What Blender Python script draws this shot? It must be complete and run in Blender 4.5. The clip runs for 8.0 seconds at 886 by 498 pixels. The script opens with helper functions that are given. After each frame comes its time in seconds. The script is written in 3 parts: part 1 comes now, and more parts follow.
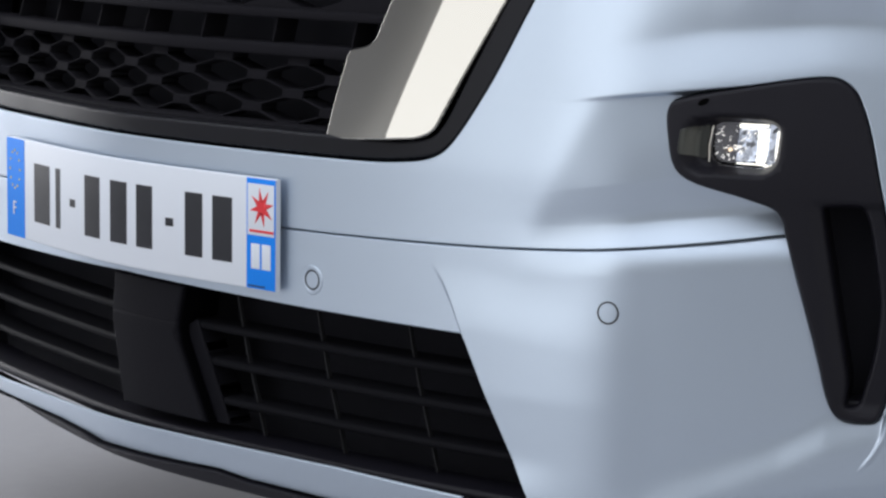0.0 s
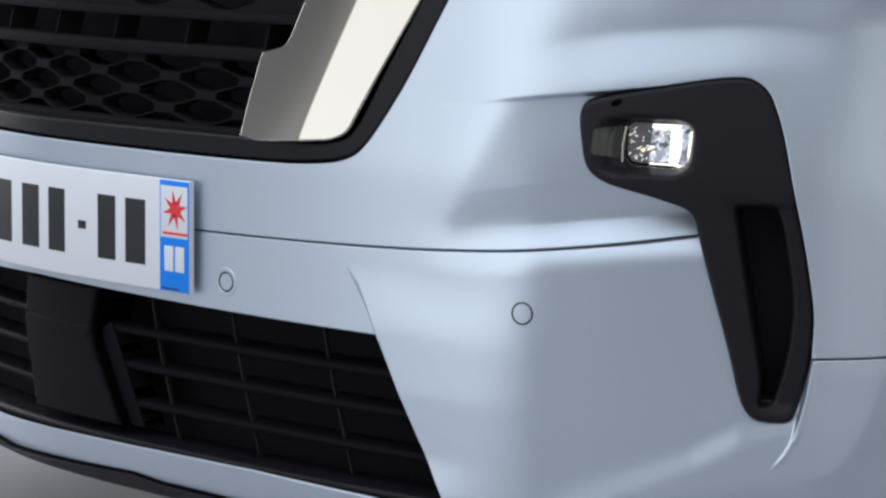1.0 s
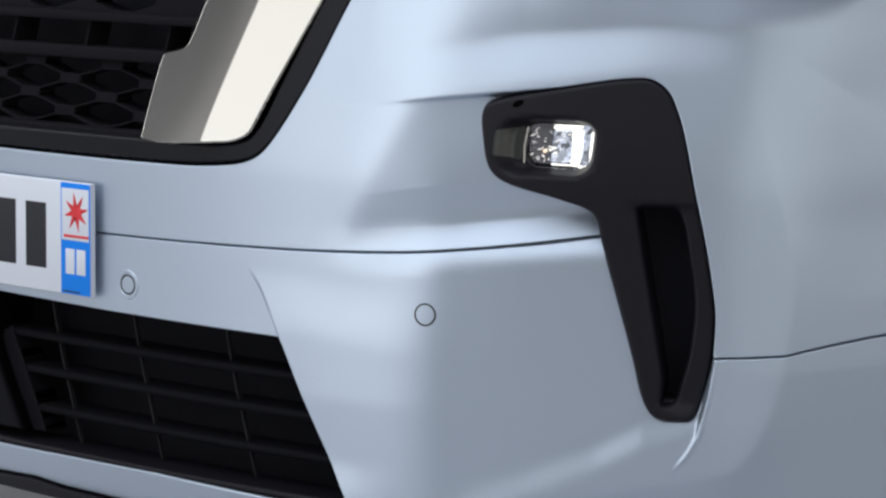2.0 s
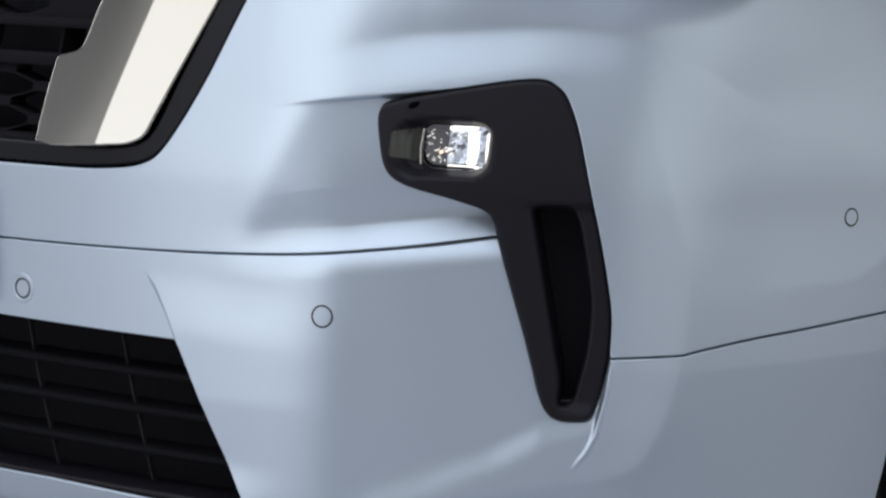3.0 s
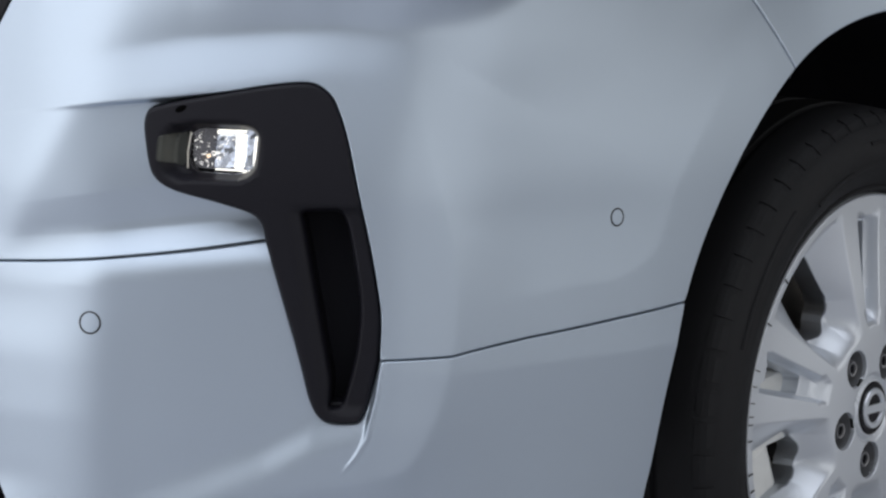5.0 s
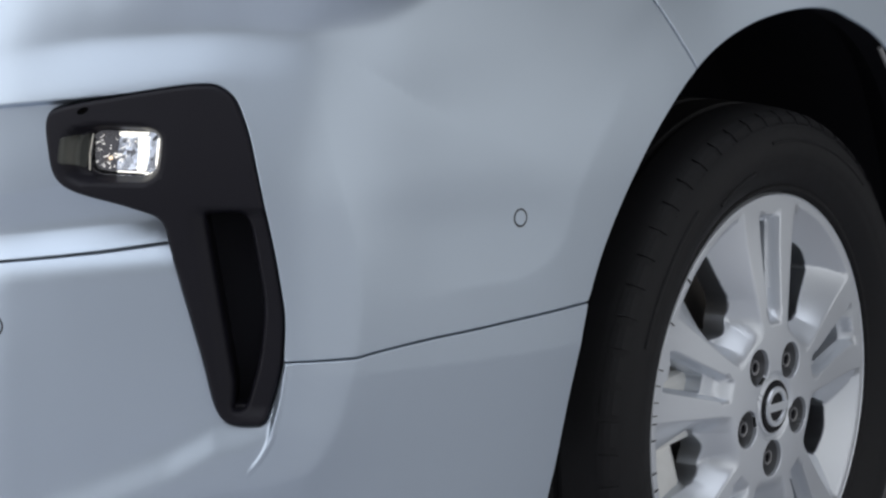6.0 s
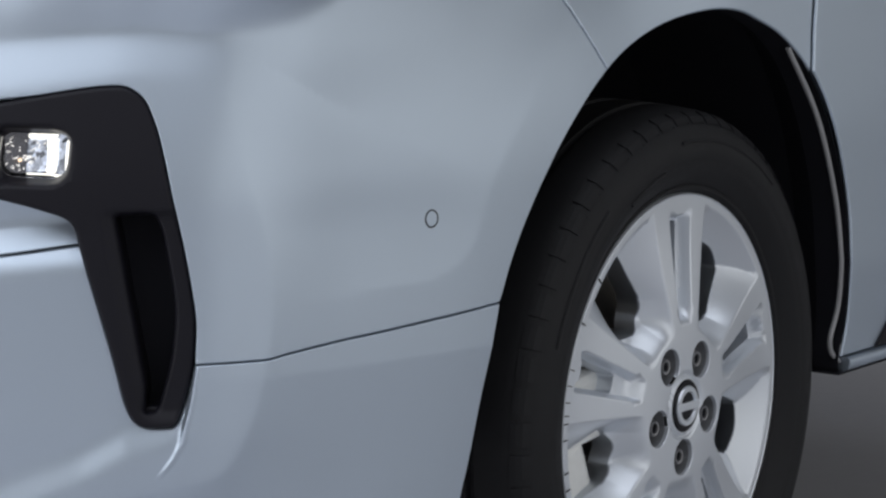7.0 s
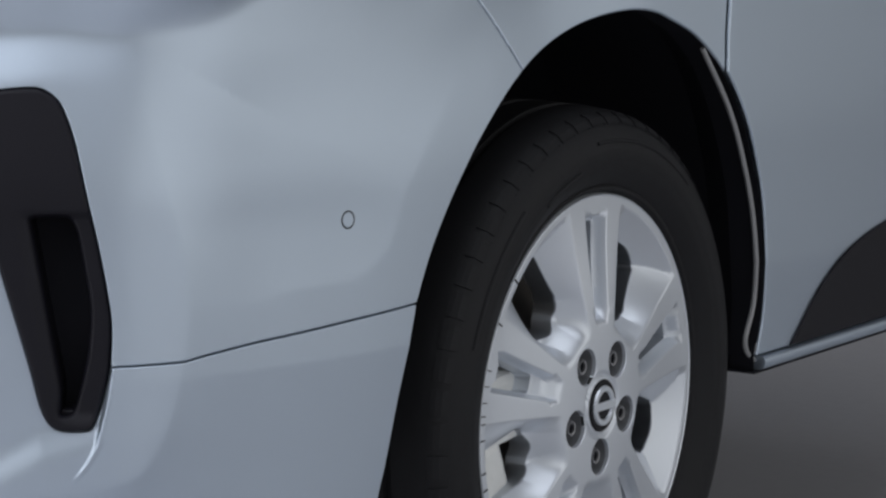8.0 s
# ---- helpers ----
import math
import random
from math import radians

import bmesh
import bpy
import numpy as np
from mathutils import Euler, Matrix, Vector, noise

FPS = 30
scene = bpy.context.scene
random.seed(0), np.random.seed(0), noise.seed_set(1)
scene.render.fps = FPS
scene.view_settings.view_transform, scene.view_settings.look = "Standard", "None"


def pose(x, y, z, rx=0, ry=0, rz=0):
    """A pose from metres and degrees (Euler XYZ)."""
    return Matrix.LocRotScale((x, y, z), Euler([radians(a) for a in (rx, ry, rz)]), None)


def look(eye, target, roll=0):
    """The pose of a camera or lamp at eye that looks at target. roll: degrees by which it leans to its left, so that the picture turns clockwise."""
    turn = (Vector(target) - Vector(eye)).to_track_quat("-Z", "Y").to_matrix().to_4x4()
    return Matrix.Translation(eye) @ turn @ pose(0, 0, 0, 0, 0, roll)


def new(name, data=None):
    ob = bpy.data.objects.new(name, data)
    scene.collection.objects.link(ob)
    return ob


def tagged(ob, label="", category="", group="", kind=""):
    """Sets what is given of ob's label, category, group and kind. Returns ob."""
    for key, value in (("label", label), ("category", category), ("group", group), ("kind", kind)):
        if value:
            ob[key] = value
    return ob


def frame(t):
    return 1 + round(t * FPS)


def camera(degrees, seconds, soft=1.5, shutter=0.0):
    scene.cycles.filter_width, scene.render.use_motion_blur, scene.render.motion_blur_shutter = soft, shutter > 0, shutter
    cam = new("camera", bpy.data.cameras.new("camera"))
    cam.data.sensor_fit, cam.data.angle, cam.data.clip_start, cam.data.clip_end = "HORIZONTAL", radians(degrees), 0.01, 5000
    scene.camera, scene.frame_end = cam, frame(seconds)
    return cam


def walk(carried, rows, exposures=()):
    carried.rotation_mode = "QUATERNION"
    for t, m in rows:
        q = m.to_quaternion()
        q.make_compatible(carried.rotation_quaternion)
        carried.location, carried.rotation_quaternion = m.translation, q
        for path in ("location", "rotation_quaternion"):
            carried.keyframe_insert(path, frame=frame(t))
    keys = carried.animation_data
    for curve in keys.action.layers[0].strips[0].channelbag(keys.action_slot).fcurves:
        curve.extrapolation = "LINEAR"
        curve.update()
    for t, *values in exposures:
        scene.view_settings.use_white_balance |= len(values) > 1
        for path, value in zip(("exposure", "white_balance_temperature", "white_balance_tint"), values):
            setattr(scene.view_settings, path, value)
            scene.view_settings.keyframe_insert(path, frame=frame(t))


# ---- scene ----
# ---- the camera: a level pan on a tripod, beside the front corner of the van ----
EYE = (2.343, -1.533, 0.881)
cam = camera(19.14, 8.0, soft=2.45)
YAW = [(0.0, 49.998), (0.5, 49.185), (1.0, 48.107), (1.5, 47.006), (3.0, 43.69), (3.5, 42.363), (4.0, 41.191), (4.5, 39.846),
       (4.7, 39.32), (5.8, 36.93), (6.0, 36.491), (6.5, 35.377), (7.0, 34.54), (7.5, 33.584), (8.0, 32.703)]
EXPOSURES = [(0.0, 0.0), (3.0, 0.0), (8.0, 0.0)]


def aim(yaw):
    turned = (50 - yaw) / 17.3
    return pose(*EYE, 90 - 8.12 + 0.467 * turned, 0, yaw) @ pose(0, 0, 0, 0, 0, 0.77 + 0.15 * turned)


walk(cam, [(t, aim(yaw)) for t, yaw in YAW], EXPOSURES)

# ---- world and light: a closed studio with soft lights ----
world = bpy.data.worlds.new("studio_air")
scene.world = world
world.use_nodes = True
world.node_tree.nodes["Background"].inputs[0].default_value = (0.55, 0.60, 0.68, 1)
world.node_tree.nodes["Background"].inputs[1].default_value = 0.02


def softbox(name, eye, target, wide, high, watts, tint):
    lamp = bpy.data.lights.new(name, "AREA")
    lamp.shape, lamp.size, lamp.size_y = "RECTANGLE", wide, high
    lamp.energy, lamp.color = watts, tint
    ob = new(name, lamp)
    ob.matrix_world = look(eye, target)
    return ob


softbox("overhead_softbox", (-0.5, -1.55, 4.0), (-0.5, -1.54, 0), 6.8, 6.3, 200, (0.90, 0.945, 1.02))
softbox("front_softbox", (-0.02, -3.1, 1.53), (-0.02, 0, 1.53), 1.5, 3.0, 26, (0.97, 0.985, 1.0))
# unseen fills, added to brighten the chrome, the van's side and the left floor
softbox("front_side_fill", (-3.4, -4.8, 2.0), (-3.4, 0, 2.0), 4.8, 3.9, 25, (0.97, 0.985, 1.0))
softbox("side_strip_fill", (5.6, 1.6, 1.75), (0.9, 1.8, 0.9), 16.0, 3.3, 120, (0.965, 0.97, 0.955))
softbox("left_fill", (-4.8, 0.4, 1.2), (-0.8, 0.4, 0.1), 3.2, 2.2, 115, (0.97, 0.97, 1.0))


# ---- materials ----
def material(name, base, rough=0.5, metal=0.0, coat=0.0, vary=0.06, scale=60.0, bump=0.0, bump_scale=400.0, spec=0.5):
    """A principled material with large and fine variation in tone and roughness, and fine relief."""
    mat = bpy.data.materials.new(name)
    mat.use_nodes = True
    nt = mat.node_tree
    b = nt.nodes["Principled BSDF"]
    b.inputs["Metallic"].default_value = metal
    b.inputs["Coat Weight"].default_value = coat
    b.inputs["Coat Roughness"].default_value = 0.2
    b.inputs["Specular IOR Level"].default_value = spec
    co = nt.nodes.new("ShaderNodeTexCoord")
    big, fine = nt.nodes.new("ShaderNodeTexNoise"), nt.nodes.new("ShaderNodeTexNoise")
    big.inputs["Scale"].default_value, fine.inputs["Scale"].default_value = 3.0, scale
    big.inputs["Detail"].default_value, fine.inputs["Detail"].default_value = 4, 6
    add = nt.nodes.new("ShaderNodeMath")
    add.operation = "ADD"
    mix = nt.nodes.new("ShaderNodeMix")
    mix.data_type = "RGBA"
    low, high = [tuple(min(1, c * k) for c in base) + (1,) for k in (1 - vary, 1 + vary)]
    mix.inputs[6].default_value, mix.inputs[7].default_value = low, high
    half = nt.nodes.new("ShaderNodeMath")
    half.operation = "MULTIPLY"
    half.inputs[1].default_value = 0.5
    for n in (big, fine):
        nt.links.new(co.outputs["Object"], n.inputs["Vector"])
    nt.links.new(big.outputs["Fac"], add.inputs[0])
    nt.links.new(fine.outputs["Fac"], add.inputs[1])
    nt.links.new(add.outputs[0], half.inputs[0])
    nt.links.new(half.outputs[0], mix.inputs[0])
    nt.links.new(mix.outputs[2], b.inputs["Base Color"])
    span = nt.nodes.new("ShaderNodeMapRange")
    span.inputs[3].default_value, span.inputs[4].default_value = rough * 0.9, min(1, rough * 1.1)
    nt.links.new(fine.outputs["Fac"], span.inputs[0])
    nt.links.new(span.outputs[0], b.inputs["Roughness"])
    if bump:
        grain, relief = nt.nodes.new("ShaderNodeTexNoise"), nt.nodes.new("ShaderNodeBump")
        grain.inputs["Scale"].default_value = bump_scale
        relief.inputs["Strength"].default_value, relief.inputs["Distance"].default_value = bump, 0.001
        nt.links.new(co.outputs["Object"], grain.inputs["Vector"])
        nt.links.new(grain.outputs["Fac"], relief.inputs["Height"])
        nt.links.new(relief.outputs[0], b.inputs["Normal"])
    return mat


SILVER = material("silver_metallic_paint", (0.53, 0.605, 0.70), 0.40, 0.85, 0.0, 0.015, 900)
CHROME = material("satin_chrome", (0.465, 0.448, 0.412), 0.14, 1.0, 0, 0.02, 300)
BLACK = material("moulded_black_plastic", (0.0085, 0.008, 0.0125), 0.48, 0, 0, 0.10, 200, 0.25, 900, 0.22)
GLOSS = material("gloss_black_trim", (0.007, 0.007, 0.010), 0.35, 0, 0.0, 0.05, spec=0.2)
# VOID: near black for liners, and for gaps with their shade painted in
VOID = material("black_liner_and_shade", (0.014, 0.014, 0.018), 0.8, 0, 0, 0.15, spec=0.1)
RUBBER = material("tyre_rubber", (0.0095, 0.0096, 0.0115), 0.62, 0, 0, 0.18, 90, 0.3, 500, 0.3)
ALLOY = material("painted_alloy", (0.74, 0.78, 0.84), 0.36, 0.60, 0.2, 0.03, 500)
# darker copy of the alloy: the nut wells' shade is put into the colour
ALLOY_DARK = material("shaded_alloy_recess", (0.22, 0.225, 0.24), 0.5, 0.3, 0, 0.05)
STEEL = material("cast_steel", (0.30, 0.30, 0.31), 0.45, 0.8, 0, 0.15, 120, 0.2)
DISC = material("brake_disc_steel", (0.22, 0.20, 0.18), 0.45, 0.8, 0, 0.15, 60)
FLOOR = material("painted_studio_floor", (0.46, 0.455, 0.47), 0.25, 0, 0, 0.04, 40, 0.1, 200)
WALL = material("painted_studio_wall", (0.45, 0.455, 0.47), 0.9, 0, 0, 0.04, 20)
WHITE = material("reflective_plate_white", (0.72, 0.76, 0.83), 0.45, 0, 0.1, 0.02, 300)
BLUE = material("plate_blue", (0.008, 0.24, 0.88), 0.5, 0, 0, 0.04, 300, spec=0.2)
INK = material("plate_black_ink", (0.01, 0.011, 0.016), 0.5, 0, 0, 0.05)
RED = material("plate_red", (0.75, 0.03, 0.04), 0.45, 0, 0, 0.04)
YELLOW = material("plate_yellow", (0.75, 0.60, 0.10), 0.5, 0, 0, 0.04)

# ---- the van's shape: a plan line, and a height over it ----
from mathutils.geometry import delaunay_2d_cdt

HALF = [(.25, .015), (.40, .038), (.52, .064), (.62, .090), (.68, .117), (.74, .151), (.82, .203), (.885, .250), (.922, .300), (.945, .378), (.960, .47)]
PLAN = [(-x, y) for x, y in HALF[::-1]] + [(0, -.010)] + HALF + [(.968, .57), (.972, .75), (.974, 1.0), (.975, 1.4), (.975, 2.4)]


def curve_through(points, n=16):
    """A smooth line through the points (centripetal spline)."""
    p = np.array(points, float)
    p = np.vstack([2 * p[0] - p[1], p, 2 * p[-1] - p[-2]])
    out = []
    for i in range(1, len(p) - 2):
        p0, p1, p2, p3 = p[i - 1:i + 3]
        a, b, c = [np.linalg.norm(q) ** .5 for q in (p1 - p0, p2 - p1, p3 - p2)]
        m1 = b * ((p1 - p0) / a - (p2 - p0) / (a + b) + (p2 - p1) / b)
        m2 = b * ((p2 - p1) / b - (p3 - p1) / (b + c) + (p3 - p2) / c)
        t = np.linspace(0, 1, n, endpoint=False)[:, None]
        out.append((2*t**3 - 3*t**2 + 1) * p1 + (t**3 - 2*t**2 + t) * m1 + (-2*t**3 + 3*t**2) * p2 + (t**3 - t**2) * m2)
    return np.vstack(out + [p[-2:-1]])


PLAN_XY = curve_through(PLAN, 40)
PLAN_U = np.concatenate([[0], np.cumsum(np.linalg.norm(np.diff(PLAN_XY, axis=0), axis=1))])
PLAN_U -= np.interp(0, PLAN_XY[:, 0], PLAN_U)


def plan_at(u):
    return np.interp(u, PLAN_U, PLAN_XY[:, 0]), np.interp(u, PLAN_U, PLAN_XY[:, 1])


def outward(u):
    (xa, ya), (xb, yb) = plan_at(u - .02), plan_at(u + .02)
    n = np.hypot(xb - xa, yb - ya)
    return (yb - ya) / n, (xa - xb) / n


def shell(u, z, off=0.0):
    """Points of the van's plain skin: u runs round the plan from the middle of the front, z is the height."""
    u, z = np.asarray(u, float), np.asarray(z, float)
    x, y = plan_at(u)
    nx, ny = outward(u)
    a = np.maximum(z - .60, 0)
    rise = np.sqrt(a * a + .0025) - .05
    front = .30 * rise + .072 * np.maximum(.40 - z, 0)
    side = .10 * rise + .10 * np.maximum(.45 - z, 0)
    return np.stack([x + (off - side) * nx, y + (off - front) * ny, z + 0 * x], -1)


def ease(a, b, v):
    t = np.clip((v - a) / (b - a), 0, 1)
    return t * t * (3 - 2 * t)


def line_at(points, v):
    """Second coordinate of a polyline at first coordinate v."""
    q = np.array(points)
    return np.interp(v, q[:, 0], q[:, 1])


def segment_distance(p, line):
    """Distance of each point p to a polyline."""
    a, b = line[:-1], line[1:]
    ab = b - a
    best = np.full(len(p), 9.0)
    for i in range(0, len(p), 4000):
        q = p[i:i + 4000, None, :]
        t = np.clip(((q - a) * ab).sum(-1) / np.maximum((ab * ab).sum(-1), 1e-12), 0, 1)
        best[i:i + 4000] = np.sqrt((((a + t[..., None] * ab) - q) ** 2).sum(-1)).min(1)
    return best


def inside(p, poly):
    """Which points lie in a closed outline (crossings of a level line, edge by edge)."""
    order = np.argsort(p[:, 1])
    ys = p[order, 1]
    hit = np.zeros(len(p), bool)
    x0, y0 = poly[-1]
    for x1, y1 in poly:
        if y0 != y1:
            i, j = np.searchsorted(ys, (min(y0, y1), max(y0, y1)))
            k = order[i:j]
            hit[k] ^= p[k, 0] < (x0 - x1) * (p[k, 1] - y1) / (y0 - y1) + x1
        x0, y0 = x1, y1
    return hit


def fillet(points, radii, n=6):
    """A closed outline with rounded corners."""
    out = []
    p = [np.array(q, float) for q in points]
    for i, q in enumerate(p):
        r = radii[i] if isinstance(radii, (list, tuple)) else radii
        a, b = p[i - 1] - q, p[(i + 1) % len(p)] - q
        la, lb = np.linalg.norm(a), np.linalg.norm(b)
        cut = min(r, .45 * la, .45 * lb)
        if cut < 1e-5:
            out.append(q)
            continue
        s, e = q + a / la * cut, q + b / lb * cut
        for t in np.linspace(0, 1, n):
            out.append((1 - t) ** 2 * s + 2 * t * (1 - t) * q + t * t * e)
    return np.array(out)


def dense(line, step, closed=True):
    p = np.array(line, float)
    if closed:
        p = np.vstack([p, p[:1]])
    out = []
    for a, b in zip(p[:-1], p[1:]):
        n = max(1, math.ceil(np.linalg.norm(b - a) / step))
        out += [a + (b - a) * k / n for k in range(n)]
    if not closed:
        out.append(p[-1])
    return np.array(out)


def mesh_of(name, verts, faces, mat, smooth=True, normals=None):
    me = bpy.data.meshes.new(name)
    me.from_pydata([tuple(map(float, v)) for v in verts], [], [tuple(map(int, f)) for f in faces])
    me.materials.append(mat)
    me.polygons.foreach_set("use_smooth", [smooth] * len(me.polygons))
    me.update()
    if normals is not None:
        me.normals_split_custom_set_from_vertices([tuple(map(float, v)) for v in normals])
    return me


def part(name, me, parent, label=""):
    ob = new(name, me)
    ob.parent = parent
    return tagged(ob, label)


def thing(name, label, category, group="", kind="", at=(0, 0, 0)):
    ob = new(name)
    ob.location = at
    return tagged(ob, label, category, group, kind)


def skin(name, outer, holes, mat, relief, step=.007, deep=.012, edge=.003, base=0.0, creases=(), place=shell):
    """A panel of the van's skin: an outline on (u, z) with openings, a relief over it, rolled edges and turned-in sides."""
    rings = [dense(r, min(step, max(1.25 * edge, .0022))) for r in [outer, *holes]]
    lo, hi = rings[0].min(0), rings[0].max(0)
    gu, gz = np.meshgrid(np.arange(lo[0], hi[0], step), np.arange(lo[1], hi[1], step))
    pts = np.stack([gu.ravel(), gz.ravel()], -1)

    def within(p):
        ok = inside(p, rings[0])
        for r in rings[1:]:
            ok &= ~inside(p, r)
        return ok

    closed = [np.vstack([r, r[:1]]) for r in rings]

    def rim(p):
        # distance to the outline, up to a centimetre
        best = np.full(len(p), .01)
        order = np.argsort(p[:, 0])
        xs = p[order, 0]
        for c in closed:
            for a, b in zip(c[:-1], c[1:]):
                i, j = np.searchsorted(xs, (min(a[0], b[0]) - .005, max(a[0], b[0]) + .005))
                k = order[i:j]
                q, ab = p[k], b - a
                t = np.clip(((q - a) @ ab) / max(ab @ ab, 1e-12), 0, 1)
                best[k] = np.minimum(best[k], np.hypot(q[:, 0] - a[0] - t * ab[0], q[:, 1] - a[1] - t * ab[1]))
        return best

    inset = []
    for r in closed:
        t = r[1:] - r[:-1]
        n = np.stack([-t[:, 1], t[:, 0]], -1) / np.maximum(np.linalg.norm(t, axis=1)[:, None], 1e-9)
        m = (r[1:] + r[:-1]) / 2
        for d in (.25 * edge, .6 * edge, edge):
            inset += [m + n * d, m - n * d]
    inset = np.vstack(inset)
    d_in = rim(inset)
    inset = inset[within(inset) & (d_in > .2 * edge)]
    rows = []
    for c in creases:
        c = dense(c, .004, False)
        t = np.gradient(c, axis=0)
        n = np.stack([-t[:, 1], t[:, 0]], -1) / np.linalg.norm(t, axis=1)[:, None]
        pts = pts[segment_distance(pts, c) > .0125]
        rows += [c + n * d for d in (-.011, -.009, -.007, -.005, -.0033, -.0017, 0, .0017, .0033, .005, .007, .009, .011)]
    pts = np.vstack([pts] + rows)
    pts = pts[within(pts)]
    pts = pts[rim(pts) > edge * 1.4]
    pts = np.vstack(rings + [inset, pts])
    edges, k = [], 0
    for r in rings:
        edges += [(k + i, k + (i + 1) % len(r)) for i in range(len(r))]
        k += len(r)
    vs, es, fs, *_ = delaunay_2d_cdt([Vector(p) for p in pts], edges, [], 0, 1e-6)
    q = np.array([tuple(v) for v in vs])
    tri = np.array([f[:] for f in fs if len(f) == 3])
    mid = q[tri].mean(1)
    tri = tri[within(mid)]
    used = np.unique(tri)
    remap = np.full(len(q), -1)
    remap[used] = np.arange(len(used))
    q, tri = q[used], remap[tri]
    d = rim(q)
    roll = edge - np.minimum(d, edge)
    off = -(edge - np.sqrt(np.maximum(edge * edge - roll * roll, 0)))
    u, z = q[:, 0], q[:, 1]
    top = place(u, z, base + relief(u, z) + off)
    e = .0012
    du = place(u + e, z, base + relief(u + e, z)) - place(u - e, z, base + relief(u - e, z))
    dz = place(u, z + e, base + relief(u, z + e)) - place(u, z - e, base + relief(u, z - e))
    nor = np.cross(du, dz)
    nor /= np.linalg.norm(nor, axis=1)[:, None]
    # all triangles face outwards
    a, b, c = top[tri[:, 0]], top[tri[:, 1]], top[tri[:, 2]]
    flip = (np.cross(b - a, c - a) * nor[tri[:, 0]]).sum(1) < 0
    tri[flip] = tri[flip][:, ::-1]
    # rolled edges: lean the normal away from the panel
    near = np.where(d < edge * .98)[0]
    h = edge * .05
    gu = rim(q[near] + (h, 0)) - rim(q[near] - (h, 0))
    gz = rim(q[near] + (0, h)) - rim(q[near] - (0, h))
    on = d[near] < edge * .06
    away = np.stack([-gu, -gz], -1)
    if on.any():
        total, seen = np.zeros((len(q), 2)), np.zeros(len(q))
        for i, j in ((0, 1), (1, 2), (2, 0)):
            for m, n in ((tri[:, i], tri[:, j]), (tri[:, j], tri[:, i])):
                np.add.at(total, m, q[n] - q[m])
                np.add.at(seen, m, 1)
        bnd = near[on]
        nrm = total[bnd] / np.maximum(np.linalg.norm(total[bnd], axis=1)[:, None], 1e-9)
        away[on] = -nrm
    away /= np.maximum(np.linalg.norm(away, axis=1)[:, None], 1e-9)
    du /= np.linalg.norm(du, axis=1)[:, None]
    dz /= np.linalg.norm(dz, axis=1)[:, None]
    side = away[:, :1] * du[near] + away[:, 1:] * dz[near]
    tilt = np.clip(1 - d[near] / edge, 0, 1)[:, None]
    nor[near] = nor[near] * np.sqrt(1 - tilt ** 2) + side * tilt
    nor /= np.maximum(np.linalg.norm(nor, axis=1)[:, None], 1e-9)
    faces = [tuple(t) for t in tri]
    count = {}
    for t in faces:
        for i in range(3):
            count[(t[i], t[(i + 1) % 3])] = 1
    border = [(i, j) for i, j in count if (j, i) not in count]
    back = {}
    verts = list(top)
    low = place(u, z, base + relief(u, z) - deep)
    for i, j in border:
        for v in (i, j):
            if v not in back:
                back[v] = len(verts)
                verts.append(low[v])
        faces.append((j, i, back[i], back[j]))
    nor = np.vstack([nor, nor[list(back)]])
    return mesh_of(name, verts, faces, mat, True, nor)


# ---- relief of the painted skin ----
SCOOP_TOP = [(.55, .675), (.6144, .6828), (.6541, .6875), (.6895, .6912), (.76, .699)]
SCOOP_MID = [(.55, .590), (.5766, .5935), (.636, .6034), (.7059, .6142), (.80, .628)]
SCOOP_LOW = [(.52, .559), (.5641, .5609), (.6246, .5657), (.6905, .5738), (.797, .5855)]
FOLD_TOP = [(.55, .709), (.6648, .7353), (.7168, .7455), (.80, .7548), (.8566, .7580), (.9146, .7545), (1.2, .7545)]
SHELF = [(.55, .682), (.69, .697), (.76, .705), (.83, .715), (.95, .718)]
# ridge round the lamp's frame: down its outer side, then back under the lamp
FOLD = curve_through([(1.40, .98), (1.12, .85), (.9947, .7835), (.952, .765), (.926, .748), (.924, .735), (.9339, .7085), (.9554, .6396), (.9782, .5642), (.9829, .5133), (.9775, .4675),
                      (.9697, .4212), (.9588, .3902), (.9400, .3631), (.91, .352), (.8796, .3465), (.8284, .336), (.70, .305), (.55, .27), (.40, .24)], 3)
FRAME_SIDE = np.vstack([FOLD, [(.2, .2), (.2, 1.1), (1.5, 1.1)]])
CHIN_LINE = [(.50, .27), (.6854, .3319), (.75, .357), (.8073, .3808), (.853, .4062), (.92, .43)]
FIN_LINE = [(.30, .835), (.3619, .882), (.3760, .8925), (.3933, .9018), (.43, .9085), (.461, .912), (.52, .905), (.60, .88), (.70, .85)]
FLARE = curve_through([(.98, .508), (1.0147, .5125), (1.0928, .5185), (1.1826, .5243), (1.2318, .5519), (1.2564, .6041), (1.3242, .6758), (1.4237, .7658), (1.56, .90)], 5)
STEP = [(.4506, .4888), (.4747, .477), (.4976, .4631), (.5116, .4513), (.53, .43)]


def soft_plus(v, w):
    """Grows from nought past v = 0, rounded over a width w."""
    return .5 * (v + np.sqrt(v * v + w * w))


